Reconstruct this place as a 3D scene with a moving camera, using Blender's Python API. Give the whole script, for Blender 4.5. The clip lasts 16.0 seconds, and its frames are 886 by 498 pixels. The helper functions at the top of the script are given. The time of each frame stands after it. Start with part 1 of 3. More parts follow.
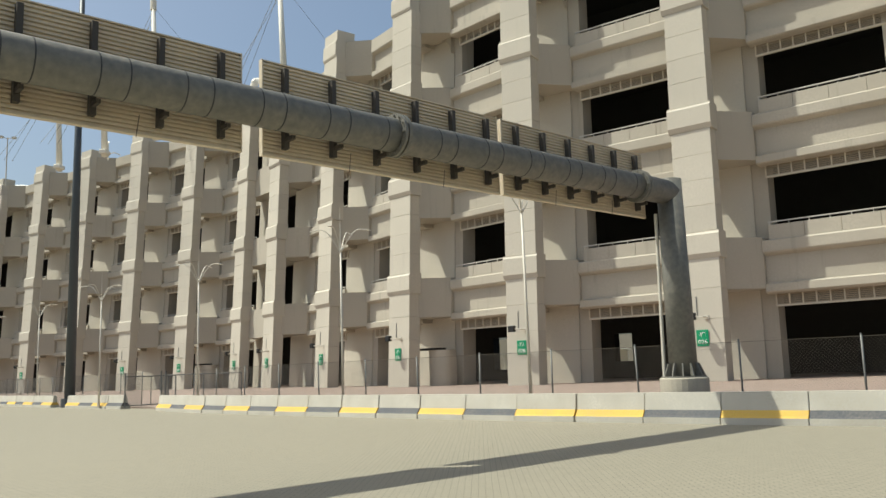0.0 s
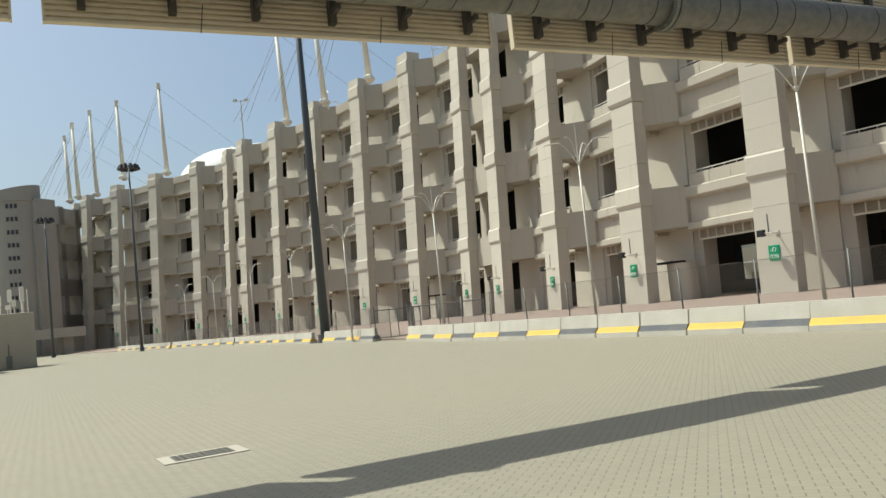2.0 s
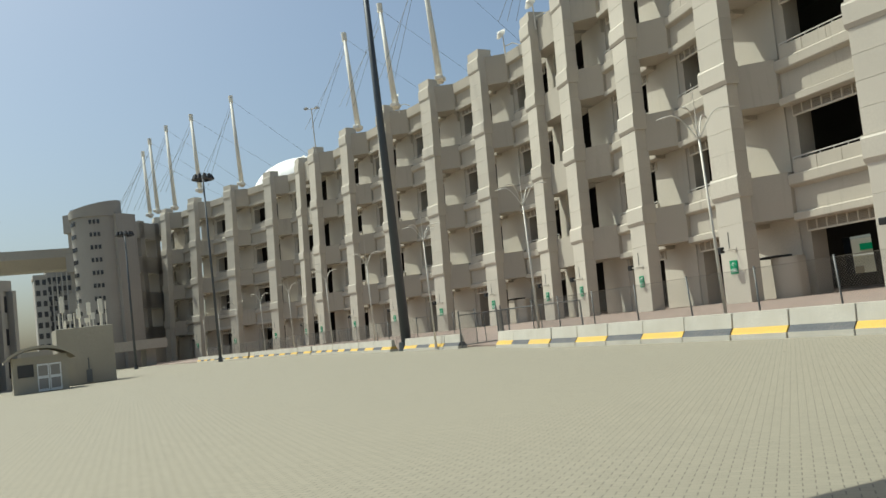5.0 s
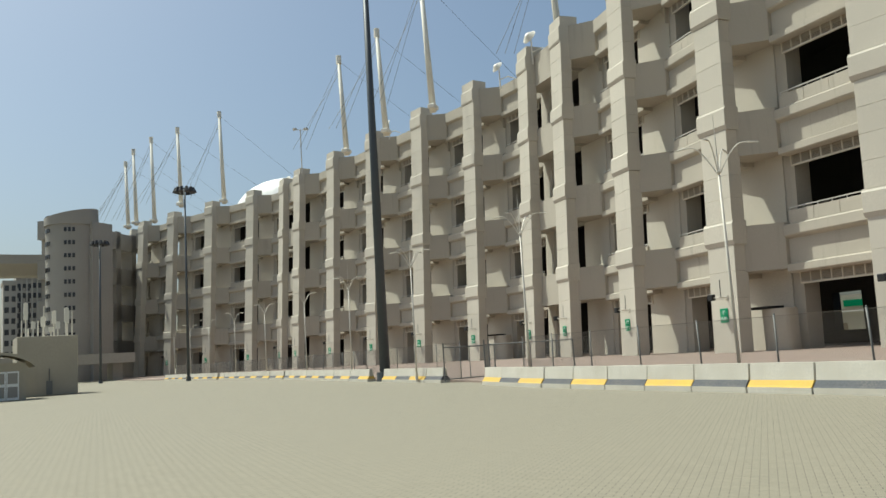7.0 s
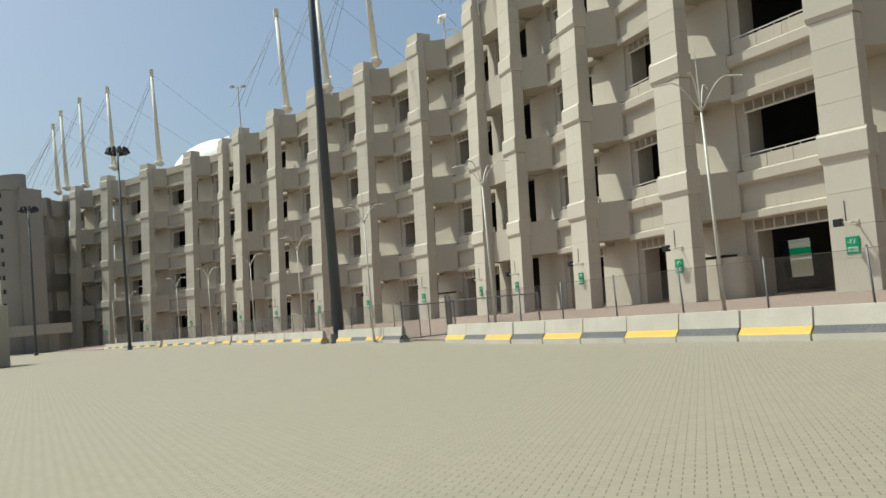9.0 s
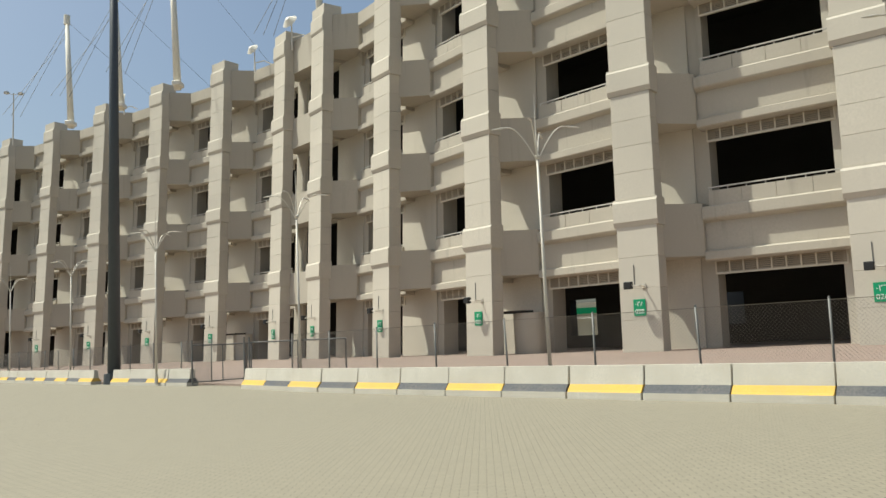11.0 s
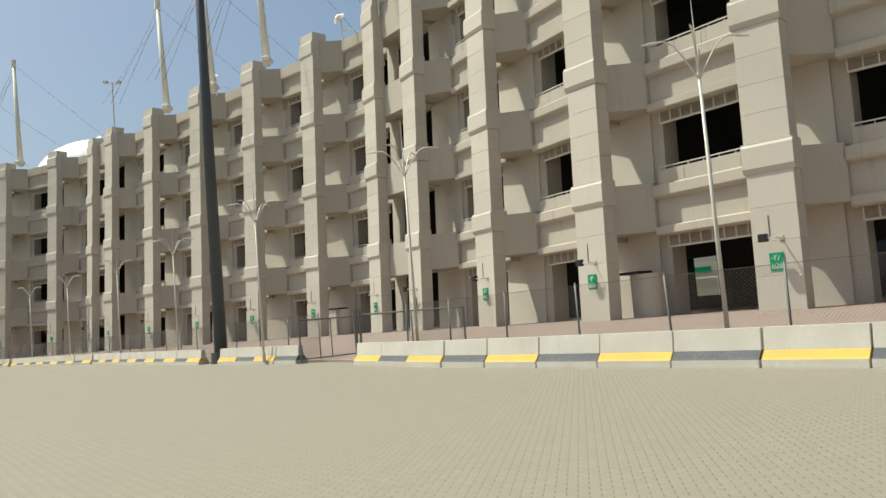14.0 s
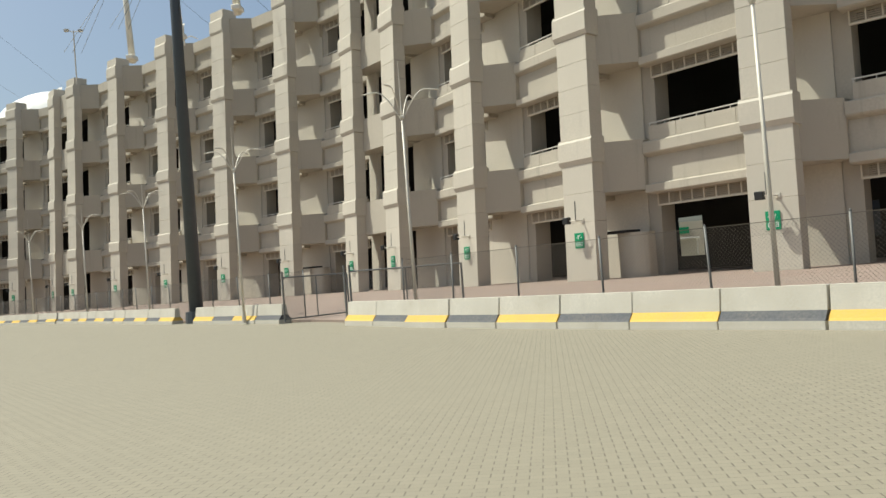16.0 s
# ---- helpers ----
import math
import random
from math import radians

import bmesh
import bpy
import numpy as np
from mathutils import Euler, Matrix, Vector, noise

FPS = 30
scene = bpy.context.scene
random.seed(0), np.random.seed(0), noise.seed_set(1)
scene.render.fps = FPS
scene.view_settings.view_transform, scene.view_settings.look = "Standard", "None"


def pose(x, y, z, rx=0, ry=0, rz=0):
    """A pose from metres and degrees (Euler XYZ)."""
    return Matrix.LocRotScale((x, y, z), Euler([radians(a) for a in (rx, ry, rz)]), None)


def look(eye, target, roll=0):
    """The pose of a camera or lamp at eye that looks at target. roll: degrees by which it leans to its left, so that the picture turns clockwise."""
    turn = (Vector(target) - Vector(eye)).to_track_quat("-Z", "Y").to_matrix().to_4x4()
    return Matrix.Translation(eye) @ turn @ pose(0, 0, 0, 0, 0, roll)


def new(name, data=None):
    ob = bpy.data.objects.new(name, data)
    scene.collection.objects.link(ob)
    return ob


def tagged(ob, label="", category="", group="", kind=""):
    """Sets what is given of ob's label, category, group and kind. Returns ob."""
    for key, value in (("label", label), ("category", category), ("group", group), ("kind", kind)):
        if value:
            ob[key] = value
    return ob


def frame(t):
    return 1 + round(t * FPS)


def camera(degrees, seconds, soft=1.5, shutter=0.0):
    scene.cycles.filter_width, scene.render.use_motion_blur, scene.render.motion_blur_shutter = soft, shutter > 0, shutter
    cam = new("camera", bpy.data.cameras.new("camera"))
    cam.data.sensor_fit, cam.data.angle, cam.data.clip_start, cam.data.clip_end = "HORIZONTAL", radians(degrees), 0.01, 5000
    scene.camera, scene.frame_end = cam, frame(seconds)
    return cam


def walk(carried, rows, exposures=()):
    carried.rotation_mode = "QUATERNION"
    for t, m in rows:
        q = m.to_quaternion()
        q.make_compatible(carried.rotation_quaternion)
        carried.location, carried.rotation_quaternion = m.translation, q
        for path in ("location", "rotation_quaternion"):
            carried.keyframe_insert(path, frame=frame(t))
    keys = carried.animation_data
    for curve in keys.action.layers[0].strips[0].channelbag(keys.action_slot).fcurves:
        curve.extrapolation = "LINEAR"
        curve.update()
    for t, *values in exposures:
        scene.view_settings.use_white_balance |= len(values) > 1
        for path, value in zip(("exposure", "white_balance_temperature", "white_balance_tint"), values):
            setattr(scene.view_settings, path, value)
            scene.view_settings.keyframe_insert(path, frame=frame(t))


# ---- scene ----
cam = camera(57.9, 16.0)
PATH = [
    (0, (2.59, -3.327, 1.681), (2.511, -1.351, 1.977), -2.1),
    (0.5, (2.272, -2.88, 1.679), (2.125, -0.896, 1.883), -3.4),
    (1, (1.923, -2.409, 1.661), (1.564, -0.448, 1.823), -4.1),
    (1.5, (1.549, -1.948, 1.67), (1.07, -0.013, 1.839), -4.8),
    (2, (1.207, -1.549, 1.666), (0.59, 0.348, 1.811), -5.9),
    (2.5, (0.792, -1.149, 1.655), (0.132, 0.729, 1.851), -6.3),
    (3, (0.517, -0.715, 1.65), (-0.157, 1.158, 1.845), -7.0),
    (3.5, (0.045, -0.351, 1.663), (-0.692, 1.499, 1.845), -6.9),
    (3.7, (-0.05, -0.035, 1.655), (-0.822, 1.802, 1.828), -7.5),
    (5.8, (-1.51, 2.374, 1.67), (-2.299, 4.2, 1.874), -6.5),
    (6, (-1.618, 2.524, 1.678), (-2.44, 4.331, 1.923), -6.5),
    (6.5, (-1.893, 3.094, 1.673), (-2.715, 4.895, 1.955), -5.2),
    (7, (-2.267, 3.431, 1.69), (-2.99, 5.279, 1.944), -3.6),
    (7.5, (-2.591, 3.939, 1.668), (-3.325, 5.794, 1.816), -4.7),
    (8, (-2.936, 4.392, 1.667), (-3.619, 6.269, 1.762), -5.4),
    (8.2, (-3.067, 4.55, 1.642), (-3.728, 6.435, 1.743), -5.3),
    (10.3, (-4.614, 6.27, 1.657), (-5.009, 8.222, 1.839), -5.3),
    (10.5, (-4.722, 6.485, 1.665), (-5.038, 8.452, 1.843), -4.7),
    (11, (-4.959, 7.018, 1.661), (-5.047, 9.004, 1.884), -2.7),
    (11.5, (-5.195, 7.645, 1.651), (-5.267, 9.634, 1.848), -4.2),
    (12, (-5.396, 8.226, 1.638), (-5.381, 10.223, 1.746), -2.6),
    (12.5, (-5.54, 8.912, 1.63), (-5.621, 10.905, 1.768), -4.2),
    (13, (-5.804, 9.366, 1.639), (-6.008, 11.348, 1.815), -3.9),
    (13.5, (-6.069, 9.944, 1.631), (-6.334, 11.918, 1.807), -3.9),
    (14, (-6.435, 10.521, 1.629), (-6.756, 12.488, 1.792), -4.8),
    (14.5, (-6.802, 11.108, 1.597), (-7.143, 13.076, 1.703), -6.0),
    (15, (-7.166, 11.564, 1.604), (-7.487, 13.537, 1.673), -5.9),
    (15.5, (-7.517, 12.022, 1.599), (-7.813, 13.999, 1.661), -5.1),
    (16, (-7.839, 12.559, 1.586), (-8.093, 14.542, 1.645), -4.5),
]
EXPOSURES = [(0, 0.05, 6400, 1), (1.5, 0.1, 6330, 0), (2.5, -0.05, 6250, -1), (3.5, -0.08, 6180, -2), (6, -0.1, 6180, -2), (8.2, -0.1, 6180, -2), (10.3, 0.0, 6400, 1), (16, 0.0, 6400, 1)]
walk(cam, [(t, look(eye, target, roll)) for t, eye, target, roll in PATH], EXPOSURES)

# world and sun
SUN_AZ, SUN_EL = 175.5, 60.5
world = bpy.data.worlds.new("sky")
scene.world = world
world.use_nodes = True
wn = world.node_tree.nodes
sky = wn.new("ShaderNodeTexSky")
sky.sky_type = 'NISHITA'
sky.sun_disc = False
sky.sun_elevation = radians(SUN_EL)
sky.sun_rotation = radians((90 - SUN_AZ) % 360)
sky.dust_density = 4.0
wn["Background"].inputs[1].default_value = 0.125
world.node_tree.links.new(sky.outputs[0], wn["Background"].inputs[0])
sun = new("sun", bpy.data.lights.new("sun", "SUN"))
sun.data.energy, sun.data.angle, sun.data.color = 5.0, radians(0.53), (1.0, 0.95, 0.86)
sdir = Vector((math.cos(radians(SUN_AZ)) * math.cos(radians(SUN_EL)), math.sin(radians(SUN_AZ)) * math.cos(radians(SUN_EL)), math.sin(radians(SUN_EL))))
sun.matrix_world = look(sdir * 100, (0, 0, 0))


# materials
def material(name, color, rough=0.8, metal=0.0, scale=1.0, vary=0.12, bump=0.15, fine=25.0, stain=None, stain_scale=0.25, per_object=0.0, streak=0.0):
    """Base colour broken up by coarse stains, fine grain and, for rain-washed faces, long vertical streaks."""
    m = bpy.data.materials.new(name)
    m.use_nodes = True
    nt = m.node_tree
    nd, ln = nt.nodes, nt.links
    b = nd["Principled BSDF"]
    b.inputs["Roughness"].default_value, b.inputs["Metallic"].default_value = rough, metal
    co = nd.new("ShaderNodeTexCoord")
    geo = nd.new("ShaderNodeNewGeometry")
    src = geo.outputs["Position"]

    def nz(sc, detail, stretch=None):
        n = nd.new("ShaderNodeTexNoise")
        n.inputs["Scale"].default_value, n.inputs["Detail"].default_value = sc, detail
        if stretch:
            mp = nd.new("ShaderNodeMapping")
            mp.inputs["Scale"].default_value = stretch
            ln.new(src, mp.inputs[0])
            ln.new(mp.outputs[0], n.inputs["Vector"])
        else:
            ln.new(src, n.inputs["Vector"])
        return n.outputs[0]

    def mix(fac, a, bcol, mode="MIX"):
        x = nd.new("ShaderNodeMix")
        x.data_type, x.blend_type = "RGBA", mode
        for sock, val in ((x.inputs[0], fac), (x.inputs[6], a), (x.inputs[7], bcol)):
            if hasattr(val, "links"):
                ln.new(val, sock)
            else:
                sock.default_value = val if not isinstance(val, tuple) else (*val, 1)
        return x.outputs[2]

    def ramp(v, lo, hi):
        r = nd.new("ShaderNodeMapRange")
        r.inputs[1].default_value, r.inputs[2].default_value = lo, hi
        ln.new(v, r.inputs[0])
        return r.outputs[0]

    dark = tuple(c * (1 - 2 * vary) for c in color)
    light = tuple(min(1, c * (1 + vary)) for c in color)
    col = mix(ramp(nz(stain_scale * scale, 5), 0.35, 0.68), stain or dark, light)
    col = mix(ramp(nz(fine * scale, 3), 0.3, 0.75), tuple(c * (1 - vary) for c in color), col)
    if streak:
        col = mix(ramp(nz(1.0, 4, (1.3, 1.3, 0.12)), 0.6, 0.82), col, tuple(c * (1 - streak) for c in color))
    if per_object:
        oi = nd.new("ShaderNodeObjectInfo")
        col = mix(ramp(oi.outputs["Random"], 0, 1), col, mix(per_object, col, (0.0, 0.0, 0.0)))
    ln.new(col, b.inputs["Base Color"])
    if bump:
        bp = nd.new("ShaderNodeBump")
        bp.inputs["Strength"].default_value, bp.inputs["Distance"].default_value = bump, 0.02
        ln.new(nz(fine * scale * 1.6, 4), bp.inputs["Height"])
        ln.new(bp.outputs[0], b.inputs["Normal"])
    return m


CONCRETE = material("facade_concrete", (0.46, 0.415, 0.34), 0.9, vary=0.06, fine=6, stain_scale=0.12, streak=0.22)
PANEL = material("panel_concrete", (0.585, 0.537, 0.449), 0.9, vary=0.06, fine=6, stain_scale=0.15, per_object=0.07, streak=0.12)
SPAN = material("spandrel_concrete", (0.47, 0.425, 0.35), 0.9, vary=0.08, fine=6, stain_scale=0.2, streak=0.3)
# near-black base stands in for the deep shade inside the open storeys
INSIDE_SHADE = material("interior_painted_shade", (0.045, 0.042, 0.038), 0.95, vary=0.1, fine=2)
LOUVRE = material("louvre_beige", (0.42, 0.35, 0.26), 0.6, vary=0.1, fine=10, bump=0)
LOUVFRAME = material("louvre_frame", (0.62, 0.56, 0.45), 0.6, vary=0.05, fine=10, bump=0)
RAIL = material("rail_paint", (0.55, 0.53, 0.48), 0.5, vary=0.05, bump=0)
WHITE = material("barrier_white", (0.58, 0.55, 0.48), 0.85, vary=0.10, fine=18, stain=(0.47, 0.43, 0.35), stain_scale=0.9, streak=0.2)
YELLOW = material("barrier_yellow", (0.66, 0.43, 0.08), 0.8, vary=0.10, fine=18, stain=(0.52, 0.36, 0.12), stain_scale=1.2)
BLACK = material("barrier_black", (0.085, 0.09, 0.10), 0.8, vary=0.15, fine=18, stain=(0.16, 0.15, 0.14), stain_scale=1.2)
PIPE = material("gantry_grey", (0.17, 0.165, 0.145), 0.6, 0.1, vary=0.15, fine=7, stain=(0.24, 0.22, 0.18), stain_scale=0.8)
PIPEDARK = material("gantry_seam", (0.05, 0.05, 0.05), 0.7, vary=0.1, bump=0)
RIBBED = material("ribbed_sheet", (0.68, 0.58, 0.43), 0.65, vary=0.12, fine=5, stain=(0.56, 0.46, 0.33), stain_scale=0.5)
BRACKET = material("bracket_brown", (0.07, 0.06, 0.05), 0.7, vary=0.15, bump=0.1)
POLEGREY = material("pole_grey", (0.075, 0.085, 0.095), 0.5, 0.3, vary=0.1, fine=4, bump=0)
LAMPPOLE = material("lamp_pole", (0.62, 0.58, 0.50), 0.5, 0.1, vary=0.06, fine=4, bump=0)
FENCE = material("fence_steel", (0.20, 0.20, 0.19), 0.6, 0.3, vary=0.12, fine=9, bump=0)
WIRE = material("fence_wire", (0.30, 0.28, 0.25), 0.6, 0.4, vary=0.1, bump=0)
GREEN = material("sign_green", (0.005, 0.30, 0.13), 0.4, vary=0.05, bump=0)
SIGNWHITE = material("sign_white", (0.85, 0.85, 0.82), 0.5, vary=0.03, bump=0)
BLACKBOX = material("lamp_black", (0.015, 0.015, 0.015), 0.5, vary=0.1, bump=0)
CREAM = material("mast_cream", (0.78, 0.74, 0.64), 0.6, vary=0.05, bump=0)
MEMBRANE = material("roof_membrane", (0.85, 0.84, 0.80), 0.7, vary=0.05, fine=1, bump=0)
TOWERC = material("tower_concrete", (0.36, 0.335, 0.295), 0.9, vary=0.07, fine=3, stain_scale=0.1, streak=0.2)
WINDOW = material("window_dark", (0.05, 0.05, 0.055), 0.25, vary=0.1, bump=0)
KIOSK = material("kiosk_render", (0.42, 0.38, 0.30), 0.9, vary=0.06, fine=5, stain_scale=0.3, streak=0.15)
BRIDGE = material("bridge_concrete", (0.40, 0.37, 0.32), 0.9, vary=0.08, fine=2, stain_scale=0.1)
FARBLD = material("far_building", (0.42, 0.39, 0.35), 0.9, vary=0.05, fine=1, stain_scale=0.05)
STEEL = material("manhole_steel", (0.13, 0.12, 0.10), 0.7, 0.4, vary=0.2, fine=30)
KERBSTONE = material("manhole_frame", (0.42, 0.38, 0.31), 0.85, vary=0.08)


def paving(name, c1, c2, mortar, bw, bh, turn, msize, stain):
    m = bpy.data.materials.new(name)
    m.use_nodes = True
    nd, ln = m.node_tree.nodes, m.node_tree.links
    b = nd["Principled BSDF"]
    b.inputs["Roughness"].default_value = 0.85
    geo = nd.new("ShaderNodeNewGeometry")
    mp = nd.new("ShaderNodeMapping")
    mp.inputs["Rotation"].default_value = (0, 0, radians(turn))
    mp.inputs["Scale"].default_value = (1, 3, 1)
    ln.new(geo.outputs["Position"], mp.inputs[0])
    br = nd.new("ShaderNodeTexBrick")
    br.inputs["Color1"].default_value, br.inputs["Color2"].default_value, br.inputs["Mortar"].default_value = (*c1, 1), (*c2, 1), (*mortar, 1)
    br.inputs["Scale"].default_value, br.inputs["Mortar Size"].default_value = 1.0, msize
    br.inputs["Brick Width"].default_value, br.inputs["Row Height"].default_value = bw, bh * 3
    br.inputs["Mortar Smooth"].default_value, br.inputs["Bias"].default_value = 0.4, 0.0
    ln.new(mp.outputs[0], br.inputs["Vector"])
    n1, n2 = nd.new("ShaderNodeTexNoise"), nd.new("ShaderNodeTexNoise")
    n1.inputs["Scale"].default_value, n1.inputs["Detail"].default_value = 0.16, 7
    n2.inputs["Scale"].default_value, n2.inputs["Detail"].default_value = 2.2, 5
    out = br.outputs[0]
    for n, lo, hi, f in ((n1, 0.42, 0.7, 0.55), (n2, 0.45, 0.75, 0.28)):
        ln.new(geo.outputs["Position"], n.inputs["Vector"])
        r = nd.new("ShaderNodeMapRange")
        r.inputs[1].default_value, r.inputs[2].default_value, r.inputs[4].default_value = lo, hi, f
        ln.new(n.outputs[0], r.inputs[0])
        x = nd.new("ShaderNodeMix")
        x.data_type = "RGBA"
        ln.new(r.outputs[0], x.inputs[0])
        ln.new(out, x.inputs[6])
        x.inputs[7].default_value = (*stain, 1)
        out = x.outputs[2]
    ln.new(out, b.inputs["Base Color"])
    bp = nd.new("ShaderNodeBump")
    bp.inputs["Strength"].default_value, bp.inputs["Distance"].default_value, bp.invert = 0.6, 0.01, True
    ln.new(br.outputs["Fac"], bp.inputs["Height"])
    ln.new(bp.outputs[0], b.inputs["Normal"])
    return m


PAVERS = paving("sand_pavers", (0.245, 0.222, 0.165), (0.27, 0.243, 0.18), (0.12, 0.105, 0.078), 0.2, 0.1, 0, 0.007, (0.25, 0.226, 0.168))
REDPAVE = paving("red_pavers", (0.27, 0.20, 0.165), (0.31, 0.23, 0.19), (0.21, 0.16, 0.13), 0.2, 0.1, 42, 0.006, (0.30, 0.245, 0.20))


# geometry helpers
def box(bm, x0, y0, z0, x1, y1, z1, bevel=0.0):
    r = bmesh.ops.create_cube(bm, size=1.0, matrix=Matrix.LocRotScale(((x0 + x1) / 2, (y0 + y1) / 2, (z0 + z1) / 2), None, (abs(x1 - x0), abs(y1 - y0), abs(z1 - z0))))
    if bevel:
        edges = list({e for v in r["verts"] for e in v.link_edges})
        bmesh.ops.bevel(bm, geom=edges, offset=bevel, segments=1, affect="EDGES")


def prism(bm, pts, z0, z1):
    """An upright prism on a plan polygon."""
    lo = [bm.verts.new((x, y, z0)) for x, y in pts]
    hi = [bm.verts.new((x, y, z1)) for x, y in pts]
    n = len(pts)
    for i in range(n):
        bm.faces.new((lo[i], lo[(i + 1) % n], hi[(i + 1) % n], hi[i]))
    bm.faces.new(lo[::-1])
    bm.faces.new(hi)


def extrude_along(bm, prof, u0, u1):
    """A profile of (v, z) points drawn out along u."""
    a = [bm.verts.new((u0, v, z)) for v, z in prof]
    b = [bm.verts.new((u1, v, z)) for v, z in prof]
    n = len(prof)
    for i in range(n):
        bm.faces.new((a[i], a[(i + 1) % n], b[(i + 1) % n], b[i]))
    bm.faces.new(a[::-1])
    bm.faces.new(b)


def rod(bm, a, b, r0, r1=None, seg=8):
    a, b = Vector(a), Vector(b)
    r1 = r0 if r1 is None else r1
    q = (b - a).to_track_quat("Z", "Y")
    bmesh.ops.create_cone(bm, cap_ends=True, segments=seg, radius1=r0, radius2=r1, depth=(b - a).length, matrix=Matrix.LocRotScale((a + b) / 2, q, None))


def tube(bm, pts, r, seg=6):
    """One bent tube through the points."""
    pts = [Vector(p) for p in pts]
    rings = []
    for i, p in enumerate(pts):
        q = (pts[min(i + 1, len(pts) - 1)] - pts[max(i - 1, 0)]).to_track_quat("Z", "Y")
        rings.append([bm.verts.new(p + q @ Vector((r * math.cos(k * math.tau / seg), r * math.sin(k * math.tau / seg), 0))) for k in range(seg)])
    for a, d in zip(rings, rings[1:]):
        for k in range(seg):
            bm.faces.new((a[k], a[(k + 1) % seg], d[(k + 1) % seg], d[k]))
    bm.faces.new(rings[0][::-1])
    bm.faces.new(rings[-1])


def mesh_of(name, bm, mat, smooth=False):
    bmesh.ops.recalc_face_normals(bm, faces=bm.faces)
    me = bpy.data.meshes.new(name)
    bm.to_mesh(me)
    bm.free()
    me.materials.append(mat)
    if smooth:
        for p in me.polygons:
            p.use_smooth = True
    return me


def part(name, bm, mat, parent=None, label="", smooth=False):
    ob = new(name, mesh_of(name, bm, mat, smooth))
    if parent:
        ob.parent = parent
    return tagged(ob, label) if label else ob


def thing(name, m=None, label="", category="", group="", kind=""):
    ob = new(name)
    if m:
        ob.matrix_world = m
    return tagged(ob, label, category, group, kind)


def axes(o, u):
    """A frame at o (x, y) whose x axis runs along u in plan; y is 90 degrees to its left."""
    u = Vector((u[0], u[1], 0)).normalized()
    return Matrix(((u.x, -u.y, 0, o[0]), (u.y, u.x, 0, o[1]), (0, 0, 1, 0), (0, 0, 0, 1)))


# ground
bm = bmesh.new()
bmesh.ops.create_grid(bm, x_segments=1, y_segments=1, size=2500)
tagged(part("ground", bm, PAVERS), "wide yard of sand-coloured concrete block paving", "ground", kind="structure")

# plan: front left corner of each facade pillar, from the near end to the far end
PILLARS = [(43.5, 39.0), (30.6, 47.8), (17.65, 56.9), (5.0, 65.3), (-6.2, 75.9), (-15.84, 87.6), (-24.99, 98.9), (-31.5, 106.4),
           (-42.6, 114.7), (-54.6, 122.3), (-67.2, 130.2), (-80.2, 138.6), (-93.1, 147.0), (-100.9, 153.3), (-112.9, 158.0),
           (-128.1, 162.3), (-143.9, 167.2), (-158.8, 173.0), (-170.5, 182.0)]
NARROW = {7, 13}
STOREY, BAND, LEAN = 9.86, 9.03, 0.05
BARRIER = [(24.0, 7.5), (17.5, 12.0), (11.7, 16.3), (8.2, 18.9), (4.2, 22.0), (1.0, 24.8), (-2.6, 28.0), (-6.8, 31.8), (-11.0, 35.9), (-15.0, 40.6)]
BARRIER_FAR = [(-18.8, 44.8), (-26.0, 51.3)]
BARRIER_END = [(-27.2, 52.4), (-45.0, 70.0), (-64.0, 85.0)]
BARRIER_LAST = [(-65.5, 86.2), (-88.0, 103.0)]


def along(line, step, start=0.0):
    """Points every step metres of a plan polyline, with its direction there."""
    out, want, gone = [], start, 0.0
    for (ax, ay), (bx, by) in zip(line, line[1:]):
        d = math.hypot(bx - ax, by - ay)
        while want <= gone + d:
            f = (want - gone) / d
            out.append(((ax + (bx - ax) * f, ay + (by - ay) * f), ((bx - ax) / d, (by - ay) / d)))
            want += step
        gone += d
    return out


def smooth_line(line, n=6):
    """A Catmull-Rom curve through plan points."""
    p = [line[0]] + list(line) + [line[-1]]
    out = []
    for i in range(1, len(p) - 2):
        a, b, c, d = (Vector(q) for q in p[i - 1:i + 3])
        for k in range(n):
            t = k / n
            out.append(tuple(0.5 * ((2 * b) + (c - a) * t + (2 * a - 5 * b + 4 * c - d) * t * t + (3 * b - a - 3 * c + d) * t ** 3)))
    return out + [tuple(line[-1])]


NEARLINE = smooth_line(BARRIER)
FENCELINE = [(x + 0.72 * 1.1, y + 0.69 * 1.1) for x, y in smooth_line(BARRIER + [(-17.0, 43.1)] + BARRIER_FAR + BARRIER_END + BARRIER_LAST)]

# raised red pavement between the barriers and the building
bm = bmesh.new()
edge = [(x + 0.35, y + 0.35) for x, y in smooth_line(BARRIER + [(-17.0, 43.1)] + BARRIER_FAR + BARRIER_END + BARRIER_LAST)]
prism(bm, edge + [(-150, 150), (-185, 195), (-60, 170), (0, 120), (70, 45), (60, -10)], 0.0, 0.10)
tagged(part("pavement", bm, REDPAVE), "reddish block-paved walkway along the stadium", "pavement", kind="structure")


# facade pillars
def sheared(bm):
    for v in bm.verts:
        v.co.y += LEAN * (v.co.z - BAND)


def panel_mesh(h, w, d):
    bm = bmesh.new()
    box(bm, 0, 0, 0, w, d, h, 0.014)
    for v in bm.verts:
        v.co.y += LEAN * v.co.z
    return mesh_of("panel", bm, PANEL)


